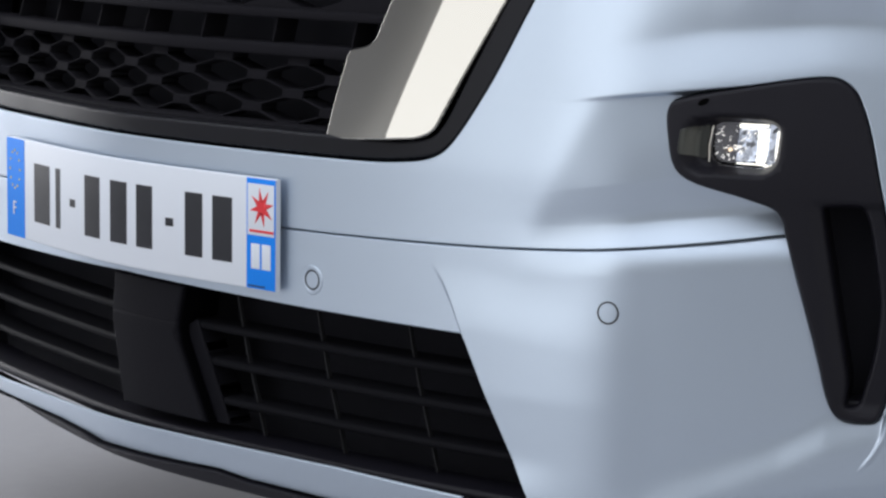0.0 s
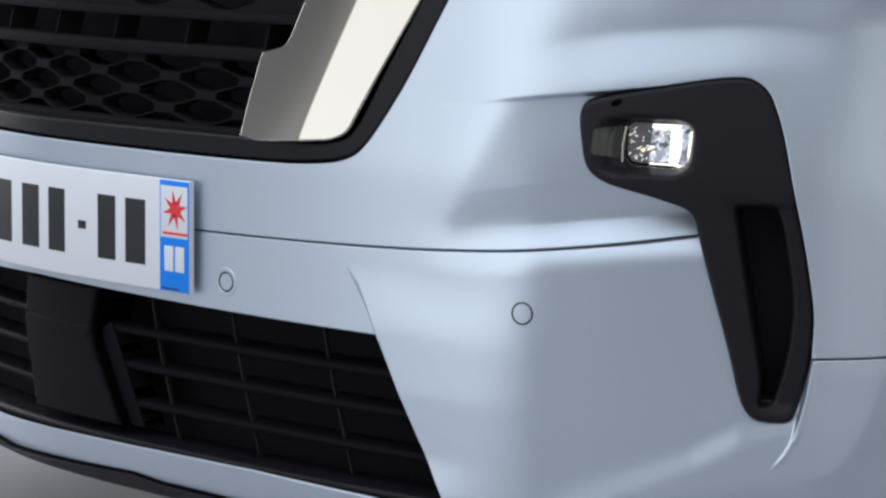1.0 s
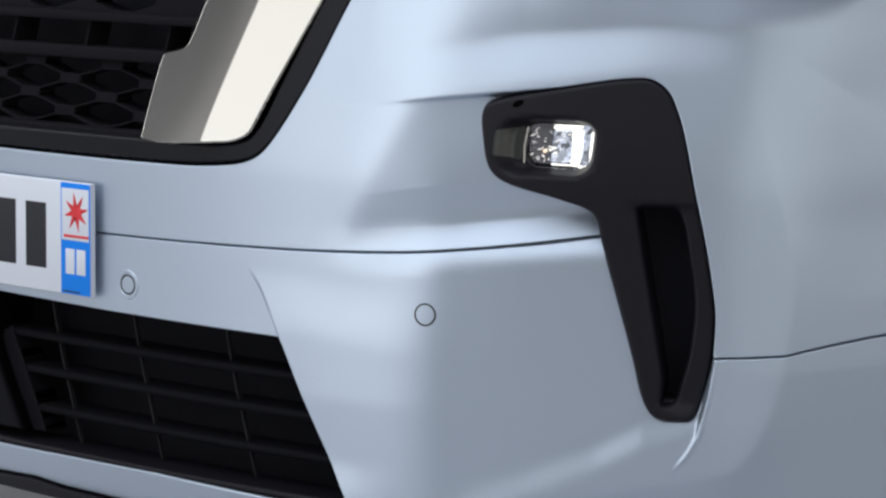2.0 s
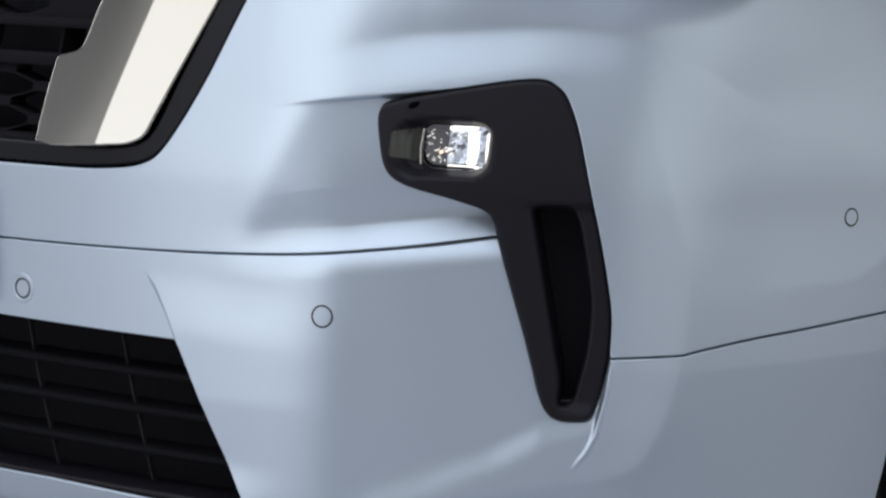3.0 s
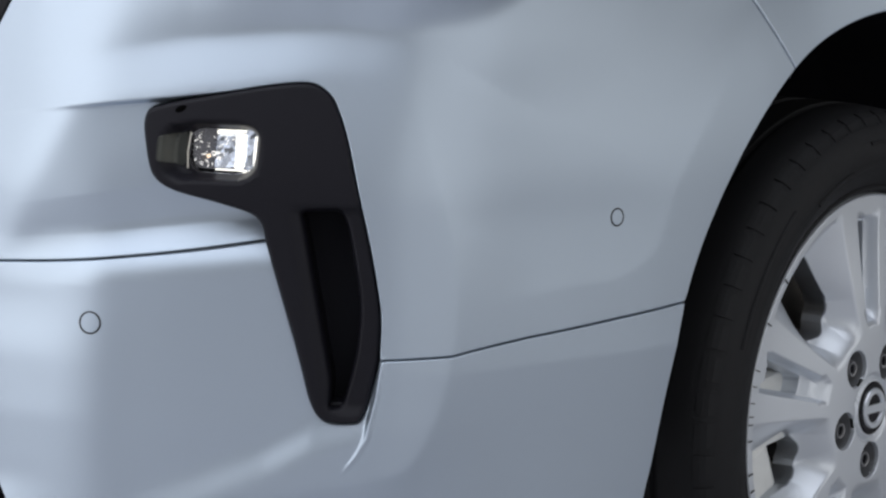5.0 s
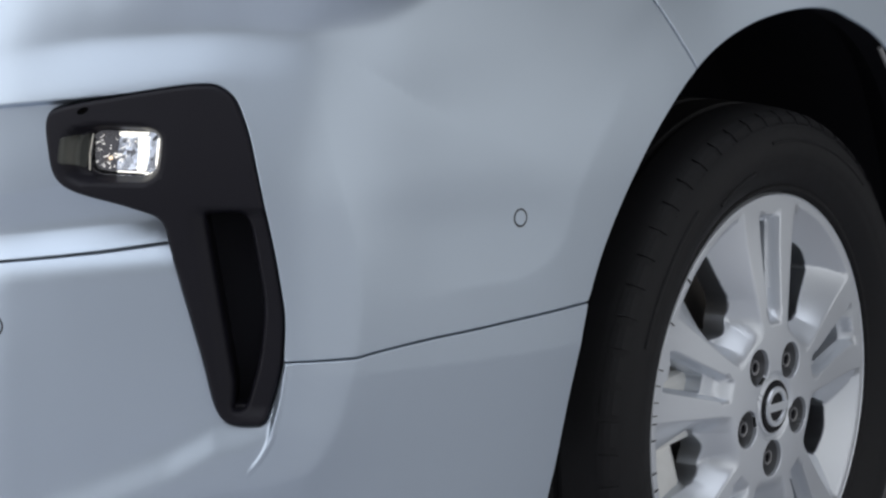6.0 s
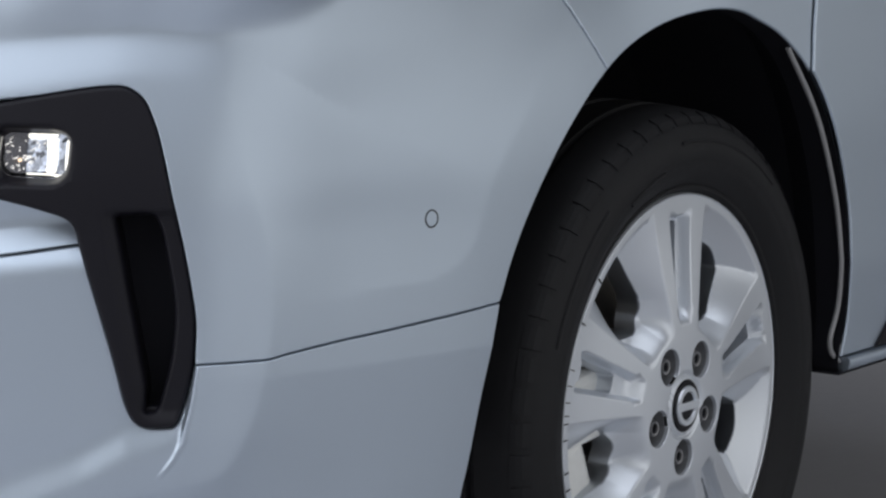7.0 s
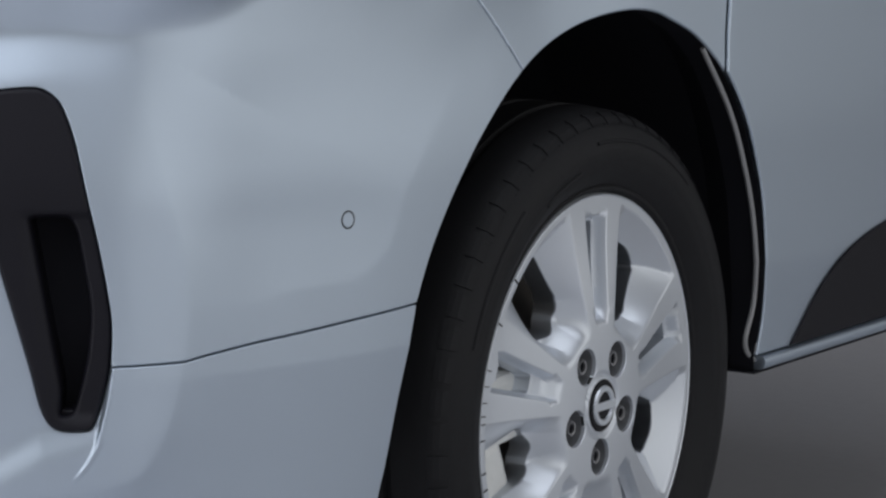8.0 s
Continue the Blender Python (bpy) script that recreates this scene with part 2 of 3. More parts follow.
def relief(u, z):
    u, z = np.broadcast_arrays(np.asarray(u, float), np.asarray(z, float))
    h = np.zeros(u.shape)
    p = np.stack([u.ravel(), z.ravel()], -1)
    # signed distance outside the lamp's frame, and below the flare before the wheel
    sd, fd = np.full(len(p), -.5), np.zeros(len(p))
    near = (p[:, 0] > .50) & (p[:, 0] < 2.0)
    if near.any():
        sd[near] = segment_distance(p[near], FOLD) * np.where(inside(p[near], FRAME_SIDE), -1, 1)
    near = (p[:, 0] > .95) & (p[:, 0] < 1.6)
    if near.any():
        fd[near] = segment_distance(p[near], FLARE) * np.where(p[near, 1] < np.interp(p[near, 0], FLARE[:, 0], FLARE[:, 1]), 1, -1)
    sd, fd = sd.reshape(u.shape), fd.reshape(u.shape)
    past = soft_plus(sd, .004)
    # scoop beside the fog lamp: a steep left wall, a flat floor, and an undercut shelf below
    top, mid, low = line_at(SCOOP_TOP, u), line_at(SCOOP_MID, u), line_at(SCOOP_LOW, u)
    left = .5764 + (z - .6015) * .496
    ramp = .0155 * (1 - np.exp(-soft_plus(u - left - .006, .018) / .055)) * (1 - ease(.83, .86, u))
    floor_depth = 1 + .55 * np.clip((mid - z) / (mid - low), 0, 1)
    back = ease(low - .046, low + .012, z)
    h -= ramp * floor_depth * (1 - ease(top - .005, top, z)) * back
    # corner panel: falls back past a soft vertical break, and comes out again over the chin
    fallen = .0108 * (1 - np.exp(-soft_plus(u - .654, .016) / .09))
    chin = 1 - ease(-.005, .038, line_at(CHIN_LINE, u) - z)
    fin = line_at(FIN_LINE, z)
    h -= fallen * chin * (1 - ease(fin - .003, fin + .001, u)) * (1 - ease(.59, .66, z)) * (1 - ease(.92, .95, u))
    h += .0017 * np.exp(-((u - fin - .002) / .0026) ** 2) * ease(.352, .375, z) * (1 - ease(.462, .470, z))
    # outside its ridge the frame drops to the side, leans up above and turns under below
    h -= .0050 * (1 - np.exp(-past / .09)) * (1 - ease(.36, .95, sd))
    h -= .0080 * (1 - np.exp(-past / .03)) * (1 - ease(.04, .26, sd)) * (1 - ease(.64, .75, z))
    h -= .17 * soft_plus(z - .66, .05) * ease(-.01, .20, sd) * (1 - ease(.14, .42, sd)) * (1 - ease(.80, .90, z))
    h += .0048 * (1 - np.exp(-past / .035)) * (1 - ease(.05, .34, sd)) * ease(.57, .68, z) * (1 - ease(.70, .86, z))
    h -= .040 * soft_plus(.455 - z, .06) * (1 - np.exp(-past / .04)) * (1 - ease(.10, .34, sd))
    # shelf over the lamp, and the overhang above it
    lid, over = soft_plus(z - line_at(SHELF, u), .006), soft_plus(z - line_at(FOLD_TOP, u), .006)
    h += (-.15 * np.minimum(lid, .20) * ease(.56, .74, u) * (1 - .8 * ease(.80, .93, u)) + .66 * np.minimum(over, .13) * ease(.58, .86, u)) * (1 - ease(-.032, .030, sd))
    # flare before the wheel
    h += .0034 * np.clip((fd + .10) / .10, 0, 1) ** 2 * ease(.98, 1.12, u) * (1 - ease(1.40, 1.56, u))
    # the band under the intake turns down and in
    h += .38 * (np.minimum(z, .298) - .280) * (1 - ease(.302, .345, z)) * (1 - ease(.50, .64, u))
    # corner panel stands proud of the middle one
    s = line_at(STEP, z)
    h += .006 * ease(s - .003, s + .001, u) * (1 - ease(.03, .22, u - s)) * (1 - ease(.455, .518, z))
    return h


def plain(u, z):
    return 0 * np.asarray(u, float)


# ---- outlines on the skin ----
SEAM_A = [(-1.0, .5265), (-.31, .5265), (.2426, .529), (.4035, .5323), (.5381, .5373), (.6364, .5442), (.7381, .5561), (.808, .5672)]
SEAM_B = [(.912, .4635), (.9783, .4668), (1.0, .4702), (1.03, .4735), (1.0655, .4768), (1.1758, .4845), (1.2740, .490)]
POD_UPPER = [(.8077, .569), (.8045, .5815), (.7983, .5899), (.7715, .5991), (.7170, .6138), (.7035, .6250), (.6950, .650), (.6908, .673), (.6940, .6820), (.7035, .6862), (.7618, .6986), (.8274, .7088), (.8440, .7075),
             (.859, .6977), (.8680, .683), (.879, .6563), (.8986, .5822), (.9086, .532), (.9127, .5017), (.9118, .466)]
POD_LOWER = [(.9112, .462), (.9060, .440), (.8990, .4130), (.8940, .4062), (.8840, .4045), (.8682, .4048), (.8600, .4085), (.852, .4197), (.8345, .4783), (.8085, .5655)]
ARCH = [(1.2330, .25), (1.2370, .30), (1.2445, .3368), (1.257, .4139), (1.2754, .489), (1.3099, .5566), (1.3793, .6374), (1.4778, .7049), (1.5884, .7448), (1.70, .7602), (1.7631, .7564),
        (1.8031, .7454), (1.8557, .7265), (1.9187, .6836), (1.9692, .6197), (2.0128, .5287), (2.0271, .4589), (2.0377, .381), (2.0325, .3325)]
arch_line = curve_through(ARCH, 8)


def arch_between(a, b):
    """Stretch of the wheel arch's edge between two of its points."""
    return arch_line[8 * a:8 * b + 1]


def up(line, d):
    return [(u, z + d) for u, z in line]


GRILLE_RIGHT = [(.30, .6040), (.40, .6075), (.4450, .6150), (.4640, .6270), (.4977, .6814), (.5311, .7664), (.60, .945)]
grille_hole = np.vstack([curve_through([(0, .6035)] + GRILLE_RIGHT, 6), curve_through([(-u, z) for u, z in GRILLE_RIGHT[::-1]], 6)])
intake_hole = fillet([(-.489, .447), (-.25, .4505), (0, .4570), (.2513, .4522), (.4888, .4506), (.5657, .3025), (.56, .290), (.3267, .2965), (.0714, .2935), (-.346, .283), (-.56, .288)],
                     [.008, 0, 0, 0, .006, .004, .012, 0, 0, 0, .012])

van = thing("van", "silver metallic van with black trim parked on the studio floor", "van")

upper_outline = np.vstack([up(curve_through(SEAM_A, 6), .0005), curve_through(POD_UPPER, 5), up(SEAM_B, .0005), arch_between(4, 7)[1:] - (.0008, 0),
                           [(1.4184, .7784), (1.385, .85), (1.36, 1.0), (-1.0, 1.0)]])
lower_outline = np.vstack([up(curve_through(SEAM_A, 6), -.0005), curve_through(POD_LOWER, 5)[::-1], up(SEAM_B, -.0005), arch_between(0, 4)[::-1][1:],
                           [(1.0, .252), (.55, .256), (.30, .2565), (.185, .258), (.14, .2625), (-.085, .2535), (-.125, .2585), (-.19, .262), (-1.0, .262)]])
fender_outline = np.vstack([arch_between(7, 13) + (.0008, 0), [(1.9254, .7273), (1.9349, .7661), (1.948, .85), (1.96, 1.0), (1.362, 1.0), (1.387, .85), (1.4204, .7784)]])
door_outline = np.vstack([arch_between(13, 18) + (.002, 0), [(2.05, .3325), (2.43, .3325), (3.05, .3325), (3.05, 1.0), (1.9625, 1.0), (1.9505, .85), (1.9374, .7661), (1.9279, .7273)]])

bumper = part("bumper_cover", skin("bumper_cover", upper_outline, [grille_hole], SILVER, relief, .006, .005, .002, creases=[SCOOP_TOP, SCOOP_LOW, SCOOP_MID, FOLD[15:31], FOLD_TOP[:5]]), van, "silver painted upper bumper cover")
lower = part("lower_bumper", skin("lower_bumper", lower_outline, [intake_hole], SILVER, relief, .006, .005, .002, creases=[[(u, z) for z, u in FIN_LINE[1:6]], FOLD[31:48], [(u, z) for z, u in STEP]]), van, "silver painted lower bumper")
fender = part("fender", skin("fender", fender_outline, [], SILVER, relief, .012, .003), van)
door = part("door", skin("door", door_outline, [], SILVER, plain, .02, .003), van)


def band(name, line, half, base, mat, deep=.004):
    """A narrow strip laid along a line on the skin."""
    p = np.array(line, float)
    t = np.gradient(p, axis=0)
    n = np.stack([-t[:, 1], t[:, 0]], -1) / np.linalg.norm(t, axis=1)[:, None]
    return skin(name, np.vstack([p - n * half, (p + n * half)[::-1]]), [], mat, relief, .012, deep, .001, base)


# black strips behind the panel gaps, painting the dark inside them
part("seam_backing", band("seam_backing", curve_through(SEAM_A, 4), .008, -.007, VOID), van)
part("seam_backing", band("seam_backing", SEAM_B, .008, -.007, VOID), van)
part("seam_backing", band("seam_backing", curve_through([(1.481, .699), (1.4194, .7784), (1.386, .85), (1.361, 1.0)], 4), .008, -.007, VOID), van)
part("seam_backing", band("seam_backing", curve_through([(1.921, .69), (1.9267, .7273), (1.9362, .7661), (1.949, .85), (1.961, 1.0)], 4), .008, -.007, VOID), van)


# ---- general solids ----
def box_mesh(name, size, mat, bevel=.002, at=(0, 0, 0), turn=None):
    bm = bmesh.new()
    bmesh.ops.create_cube(bm, size=1)
    bmesh.ops.scale(bm, vec=size, verts=bm.verts)
    if bevel:
        bmesh.ops.bevel(bm, geom=bm.edges[:], offset=bevel, segments=2, affect="EDGES", profile=.5)
    if turn is not None:
        bmesh.ops.transform(bm, matrix=turn, verts=bm.verts)
    bmesh.ops.translate(bm, vec=at, verts=bm.verts)
    me = bpy.data.meshes.new(name)
    bm.to_mesh(me)
    bm.free()
    me.materials.append(mat)
    return me


def lathe(name, profile, mat, n=96, axis="x"):
    """A turned solid: profile of (along the axis, radius)."""
    p = np.array(profile, float)
    verts, faces, m = [], [], len(p)
    for k in range(n):
        a = 2 * math.pi * k / n
        for s, r in p:
            verts.append((s, r * math.cos(a), r * math.sin(a)))
    for k in range(n):
        for i in range(m - 1):
            a, b = k * m + i, ((k + 1) % n) * m + i
            faces.append((a, a + 1, b + 1, b))
    me = mesh_of(name, verts, faces, mat, True)
    me.set_sharp_from_angle(angle=radians(35))
    return me


def tube(name, points, radius, mat, n=8):
    cu = bpy.data.curves.new(name, "CURVE")
    cu.dimensions, cu.bevel_depth, cu.bevel_resolution = "3D", radius, 2
    cu.use_fill_caps = True
    sp = cu.splines.new("POLY")
    sp.points.add(len(points) - 1)
    for q, w in zip(sp.points, points):
        q.co = (*map(float, w), 1)
    ob = bpy.data.objects.new(name, cu)
    scene.collection.objects.link(ob)
    me = bpy.data.meshes.new_from_object(ob.evaluated_get(bpy.context.evaluated_depsgraph_get()))
    bpy.data.objects.remove(ob)
    bpy.data.curves.remove(cu)
    me.materials.clear()
    me.materials.append(mat)
    me.polygons.foreach_set("use_smooth", [True] * len(me.polygons))
    return me


# ---- wheel house and dark inside of the front ----
def backing(name, u0, u1, z0, z1, off, mat):
    us, zs = np.linspace(u0, u1, 60), np.linspace(z0, z1, 8)
    verts = [v for z in zs for v in shell(us, np.full(60, z), off)]
    faces = [(j * 60 + i, j * 60 + i + 1, (j + 1) * 60 + i + 1, (j + 1) * 60 + i) for j in range(7) for i in range(59)]
    return mesh_of(name, verts, faces, mat)


# added black sheets behind the openings paint the dark inside the nose
part("dark_backing", backing("dark_backing", -1.12, .68, .24, .99, -.10, VOID), van)
part("dark_backing_end", mesh_of("dark_backing_end", [(-.63, .12, .25), (-.63, .5, .25), (-.63, .5, .98), (-.63, .2, .98)], [(0, 1, 2, 3)], VOID), van)
HUB = Vector((.939, .965, .326))


def arch_sweep(name, line, stations, mat):
    """The wheel arch's outline swept into the van."""
    _, ys = plan_at(line[:, 0])
    edge = shell(line[:, 0], line[:, 1], relief(line[:, 0], line[:, 1]) - .0035)
    verts = [tuple(q) for q in edge] + [(x, y + (y - .95) * g, z + (z - .33) * g) for x, g in stations[1:] for y, z in zip(ys, line[:, 1])]
    m = len(line)
    faces = [(j * m + k, j * m + k + 1, (j + 1) * m + k + 1, (j + 1) * m + k) for j in range(len(stations) - 1) for k in range(m - 1)]
    return verts, faces, m


liner_line = np.vstack([arch_line[8:], [(2.036, .318), (2.040, .309)]])
verts, faces, m = arch_sweep("wheel_arch_liner", liner_line, [(.9700, -.001), (.925, .004), (.89, .05), (.70, .06), (.55, .02)], VOID)
faces.append(tuple(4 * m + k for k in range(m)))
part("wheel_arch_liner", mesh_of("wheel_arch_liner", verts, faces, VOID, False), van, "black plastic wheel arch liner")
SEAL = [(1.8773, .7123), (1.9418, .6339), (1.9991, .529), (2.0193, .4587), (2.0273, .3951), (2.017, .3544), (2.0241, .3394), (2.05, .3237)]
seal_line = curve_through(SEAL, 8)
part("arch_seal", tube("arch_seal", shell(seal_line[:, 0], seal_line[:, 1], -.010), .0032, material("grey_rubber_seal", (.30, .30, .31), .35, 0, .3, .05)), van, "grey rubber edge seal")

# ---- studio ----
def slab(name, lo, hi, mat, label):
    me = box_mesh(name, [b - a for a, b in zip(lo, hi)], mat, 0, [(a + b) / 2 for a, b in zip(lo, hi)])
    return tagged(new(name, me), label, name.split("_")[0], kind="structure")


slab("floor", (-6, -8, -.1), (8, 11, 0), FLOOR, "pale grey painted studio floor with soft sheen")
slab("ceiling", (-6, -8, 4.2), (8, 11, 4.3), WALL, "plain grey studio ceiling")
slab("wall_north", (-6, 11, 0), (8, 11.1, 4.2), WALL, "plain grey studio wall")
slab("wall_south", (-6, -8.1, 0), (8, -8, 4.2), WALL, "plain grey studio wall")
slab("wall_west", (-6.1, -8, 0), (-6, 11, 4.2), WALL, "plain grey studio wall")
slab("wall_east", (8, -8, 0), (8.1, 11, 4.2), WALL, "plain grey studio wall")


# ---- strips and bars that follow the skin ----
def rail(name, u0, u1, z0, z1, off, deep, mat, n=24, soft=.0015, place=shell, rise=0.0):
    """A bar along the skin with softened edges; off is its front face, rise the height gained along it."""
    r = min(soft, abs(z1 - z0) * .4, deep * .4)
    ring = [(z0, -deep), (z0, -r), (z0 + r * .3, -r * .3), (z0 + r, 0), (z1 - r, 0), (z1 - r * .3, -r * .3), (z1, -r), (z1, -deep)]
    us = np.linspace(u0, u1, n)
    verts = [tuple(place(u, z + rise * (u - u0) / (u1 - u0), off + d)) for u in us for z, d in ring]
    m = len(ring)
    faces = [(i * m + k, (i + 1) * m + k, (i + 1) * m + (k + 1) % m, i * m + (k + 1) % m) for i in range(n - 1) for k in range(m)]
    faces += [tuple(range(m - 1, -1, -1))[::-1], tuple((n - 1) * m + k for k in range(m - 1, -1, -1))]
    me = mesh_of(name, verts, faces, mat, True)
    me.set_sharp_from_angle(angle=radians(50))
    return me


# ---- upper grille ----
inner_open = np.vstack([[(0, .6250)], curve_through([(.31, .6270), (.42, .6300), (.4449, .6390), (.4730, .701), (.4979, .7651), (.568, .944)], 5),
                        curve_through([(-.568, .944), (-.4979, .7651), (-.4730, .701), (-.4449, .6390), (-.42, .6300), (-.31, .6270)], 5)])
mid_g = np.array([0, .77])
frame_outer = mid_g + (grille_hole - mid_g) * (.997, .990)
part("grille_surround", skin("grille_surround", frame_outer, [inner_open], GLOSS, plain, .012, .05, .004, -.004), van, "black grille surround")


def chrome_fold(u, z):
    fold = line_at([(.60, .381), (.6353, .3916), (.7623, .4294), (.95, .485)], z)
    return np.where(u < fold, -.16 * (fold - u), -.17 * (u - fold)) + 0 * z


chrome_outline = fillet([(.2995, .6210), (.425, .6310), (.4430, .6390), (.4979, .7651), (.566, .938), (.42, .938), (.3540, .7595), (.3440, .7168), (.3080, .7095)], [.004, .02, .012, .05, .0, .0, .03, .012, .006])
chrome = part("chrome_trim", skin("chrome_trim", chrome_outline, [], CHROME, chrome_fold, .006, .03, .0025, .006, creases=[[(.381, .60), (.3916, .6353), (.4294, .7623), (.485, .95)]]), van, "broad satin chrome strip with a folded face")


def honeycomb(name, z0, z1, rows):
    """A black mesh of long eight-sided cells."""
    outer = [(-.60, z0), (.335, z0), (.335, z1), (-.60, z1)]
    holes = []
    for zc, shift in rows:
        for k in range(-6, 4):
            c = .0 + shift + k * .1135
            hexa = [(-.0415, -.0032), (-.0125, -.0110), (.0125, -.0110), (.0415, -.0032), (.0415, .0032), (.0125, .0110), (-.0125, .0110), (-.0415, .0032)]
            cell = [(c + a, min(max(zc + b, z0 + .002), z1 - .002)) for a, b in hexa]
            lo, hi = min(z for _, z in cell), max(z for _, z in cell)
            if min(u for u, _ in cell) > -.59 and max(u for u, _ in cell) < .33 and hi - lo > .006:
                keep = []
                for q in cell:
                    if not keep or abs(q[0] - keep[-1][0]) + abs(q[1] - keep[-1][1]) > .0015:
                        keep.append(q)
                holes.append(np.array(keep))
    return skin(name, outer, holes, GRILLE, plain, .012, .022, .0016, -.035)


GRILLE = material("satin_black_grille", (0.0135, 0.013, 0.0155), 0.5, 0, 0, 0.10, 200, spec=0.004)
# ribs paler than the slats: the light they catch is in the colour
RIB = material("lightened_rib", (0.022, 0.022, 0.024), 0.5, 0, 0, 0.10, 200, spec=0.05)
SLAT = material("dull_black_slat", (0.009, 0.009, 0.011), 0.5, 0, 0, 0.10, 200, spec=0.03)
part("honeycomb_mesh", honeycomb("honeycomb_mesh", .626, .700, [(.6915, .0475), (.6752, -.0090), (.6589, .0475), (.6426, -.0090), (.6263, .0475)]), van, "black honeycomb grille mesh")
part("honeycomb_mesh", honeycomb("honeycomb_mesh", .742, .80, [(.7560, -.0090), (.7723, .0475), (.7886, -.0090)]), van, "black honeycomb grille mesh")
part("grille_bar", rail("grille_bar", -.60, .335, .6945, .7070, -.026, .03, GRILLE, 40, .003, rise=.002), van)
part("grille_bar", rail("grille_bar", -.60, .345, .7330, .7425, -.026, .03, GRILLE, 40, .003, rise=.001), van)
part("grille_bar", rail("grille_bar", -.60, .335, .6185, .6300, -.020, .04, GRILLE, 40, .003), van)
for k in range(-4, 4):
    part("grille_fin", rail("grille_fin", .0601 + .1135 * k - .0015, .0601 + .1135 * k + .0015, .704, .736, -.036, .03, GRILLE, 2, .0006), van)

# ---- lower intake ----
RADAR = material("sensor_cover_plastic", (0.009, 0.0088, 0.0115), 0.5, 0, 0, 0.08, 200, spec=0.05)
radar_outline = fillet([(-.0375, .4525), (.0903, .4515), (.0774, .3982), (.1194, .3080), (-.0316, .3080), (-.0444, .400)], [.0, .0, .012, .0, .0, .012])


def radar_relief(u, z):
    edge = np.where(z > .3982, .0774 + (z - .3982) * .25, .0774 + (.3982 - z) * .466)
    return -.9 * np.maximum(u - edge + .004, 0) - .0012 * np.exp(-((z - .4105) / .0012) ** 2)


part("radar_cover", skin("radar_cover", radar_outline, [], RADAR, radar_relief, .005, .05, .003, -.010, creases=[[(-.05, .4105), (.09, .4105)]]), van, "smooth black plastic sensor cover")
for z in (.4085, .3710, .3305):
    part("intake_slat", rail("intake_slat", .085, .545 + (.4 - z) * .35, z - .0045, z + .0045, -.028, .035, SLAT, 24, .004), van)
    part("intake_slat", rail("intake_slat", -.60, -.035, z - .0045, z + .0045, -.028, .035, SLAT, 24, .004), van)
    part("slat_knuckle", rail("slat_knuckle", -.060, -.036, z - .014, z + .004, -.030, .03, SLAT, 3, .003), van)
for u in (.1487, .2654, .3916, .50):
    lean_u = .24
    verts, faces = [], []
    for z in (.30, .345, .39, .45):
        c = u + (.4411 - z) * lean_u
        for a, d in ((-.0011, -.0350), (.0011, -.0350), (.0011, -.0400), (-.0011, -.0400)):
            verts.append(tuple(shell(c + a, z, d)))
    for j in range(3):
        faces += [(j * 4 + k, j * 4 + (k + 1) % 4, j * 4 + 4 + (k + 1) % 4, j * 4 + 4 + k) for k in range(4)]
    part("intake_rib", mesh_of("intake_rib", verts, faces, RIB, False), van)
wedge = fillet([(.079, .4080), (.094, .4150), (.112, .375), (.1400, .3060), (.118, .3060), (.0790, .3950)], .003)
part("cover_flank", skin("cover_flank", wedge, [], RADAR, plain, .006, .03, .002, -.026), van)
# lip under the intake and the black spoiler under the bumper
part("intake_lip", rail("intake_lip", -.56, .565, .286, .2975, -.008, .05, BLACK, 60, .004), van)
spoiler = np.vstack([[(-.60, .258), (-.30, .2615), (-.19, .2600), (-.125, .2565), (-.085, .2515), (.14, .2605), (.185, .256), (.30, .2545), (.55, .254), (.95, .250)], [(.95, .238), (.55, .240), (.2, .244), (-.05, .2455), (-.22, .2520), (-.31, .2600), (-.60, .2555)]])
part("lower_spoiler", skin("lower_spoiler", spoiler, [], BLACK, plain, .008, .05, .003, -.003), van, "black plastic lower spoiler")

# ---- fog lamp, its surround and the air duct ----
pod_outline = np.vstack([curve_through(POD_UPPER, 5), curve_through(POD_LOWER, 5)])
duct_hole = fillet([(.8411, .594), (.8743, .5962), (.8810, .584), (.8925, .5200), (.8932, .5015), (.8900, .470), (.8790, .4205), (.8680, .4180), (.8690, .440)], [.002, .006, .01, .01, .01, .01, .005, .004, .01])
LAMP = fillet([(.7335, .6265), (.7945, .6255), (.7955, .6610), (.7890, .6650), (.7400, .6660), (.7325, .6600)], .0155, 8)


def pod_relief(u, z):
    rim = (((u - .7555) / .0475) ** 4 + ((z - .6455) / .0275) ** 4) ** .25
    lamp = 1 - ease(.70, 1.0, rim)
    duct = ease(.825, .850, u + (z - .594) * .18) * ease(.408, .424, z) * (1 - ease(.592, .604, z))
    return -.016 * lamp - .007 * duct


surround = part("lamp_surround", skin("lamp_surround", pod_outline, [duct_hole, LAMP], BLACK, pod_relief, .004, .030, .005, .0005), van, "matt black fog lamp surround with a tall air duct")
# drain hole drawn as a black disc on the surface, its shade as colour
part("drain_hole_dot", skin("drain_hole_dot", [(.7247 + .0050 * math.cos(math.pi * k / 9), .6834 + .0030 * math.sin(math.pi * k / 9) + .0016 * math.cos(math.pi * k / 9)) for k in range(18)], [], material("hole_dark", (.002, .002, .002), .9, 0, 0, .05, spec=.02), pod_relief, .003, .002, .0004, .0012), surround)
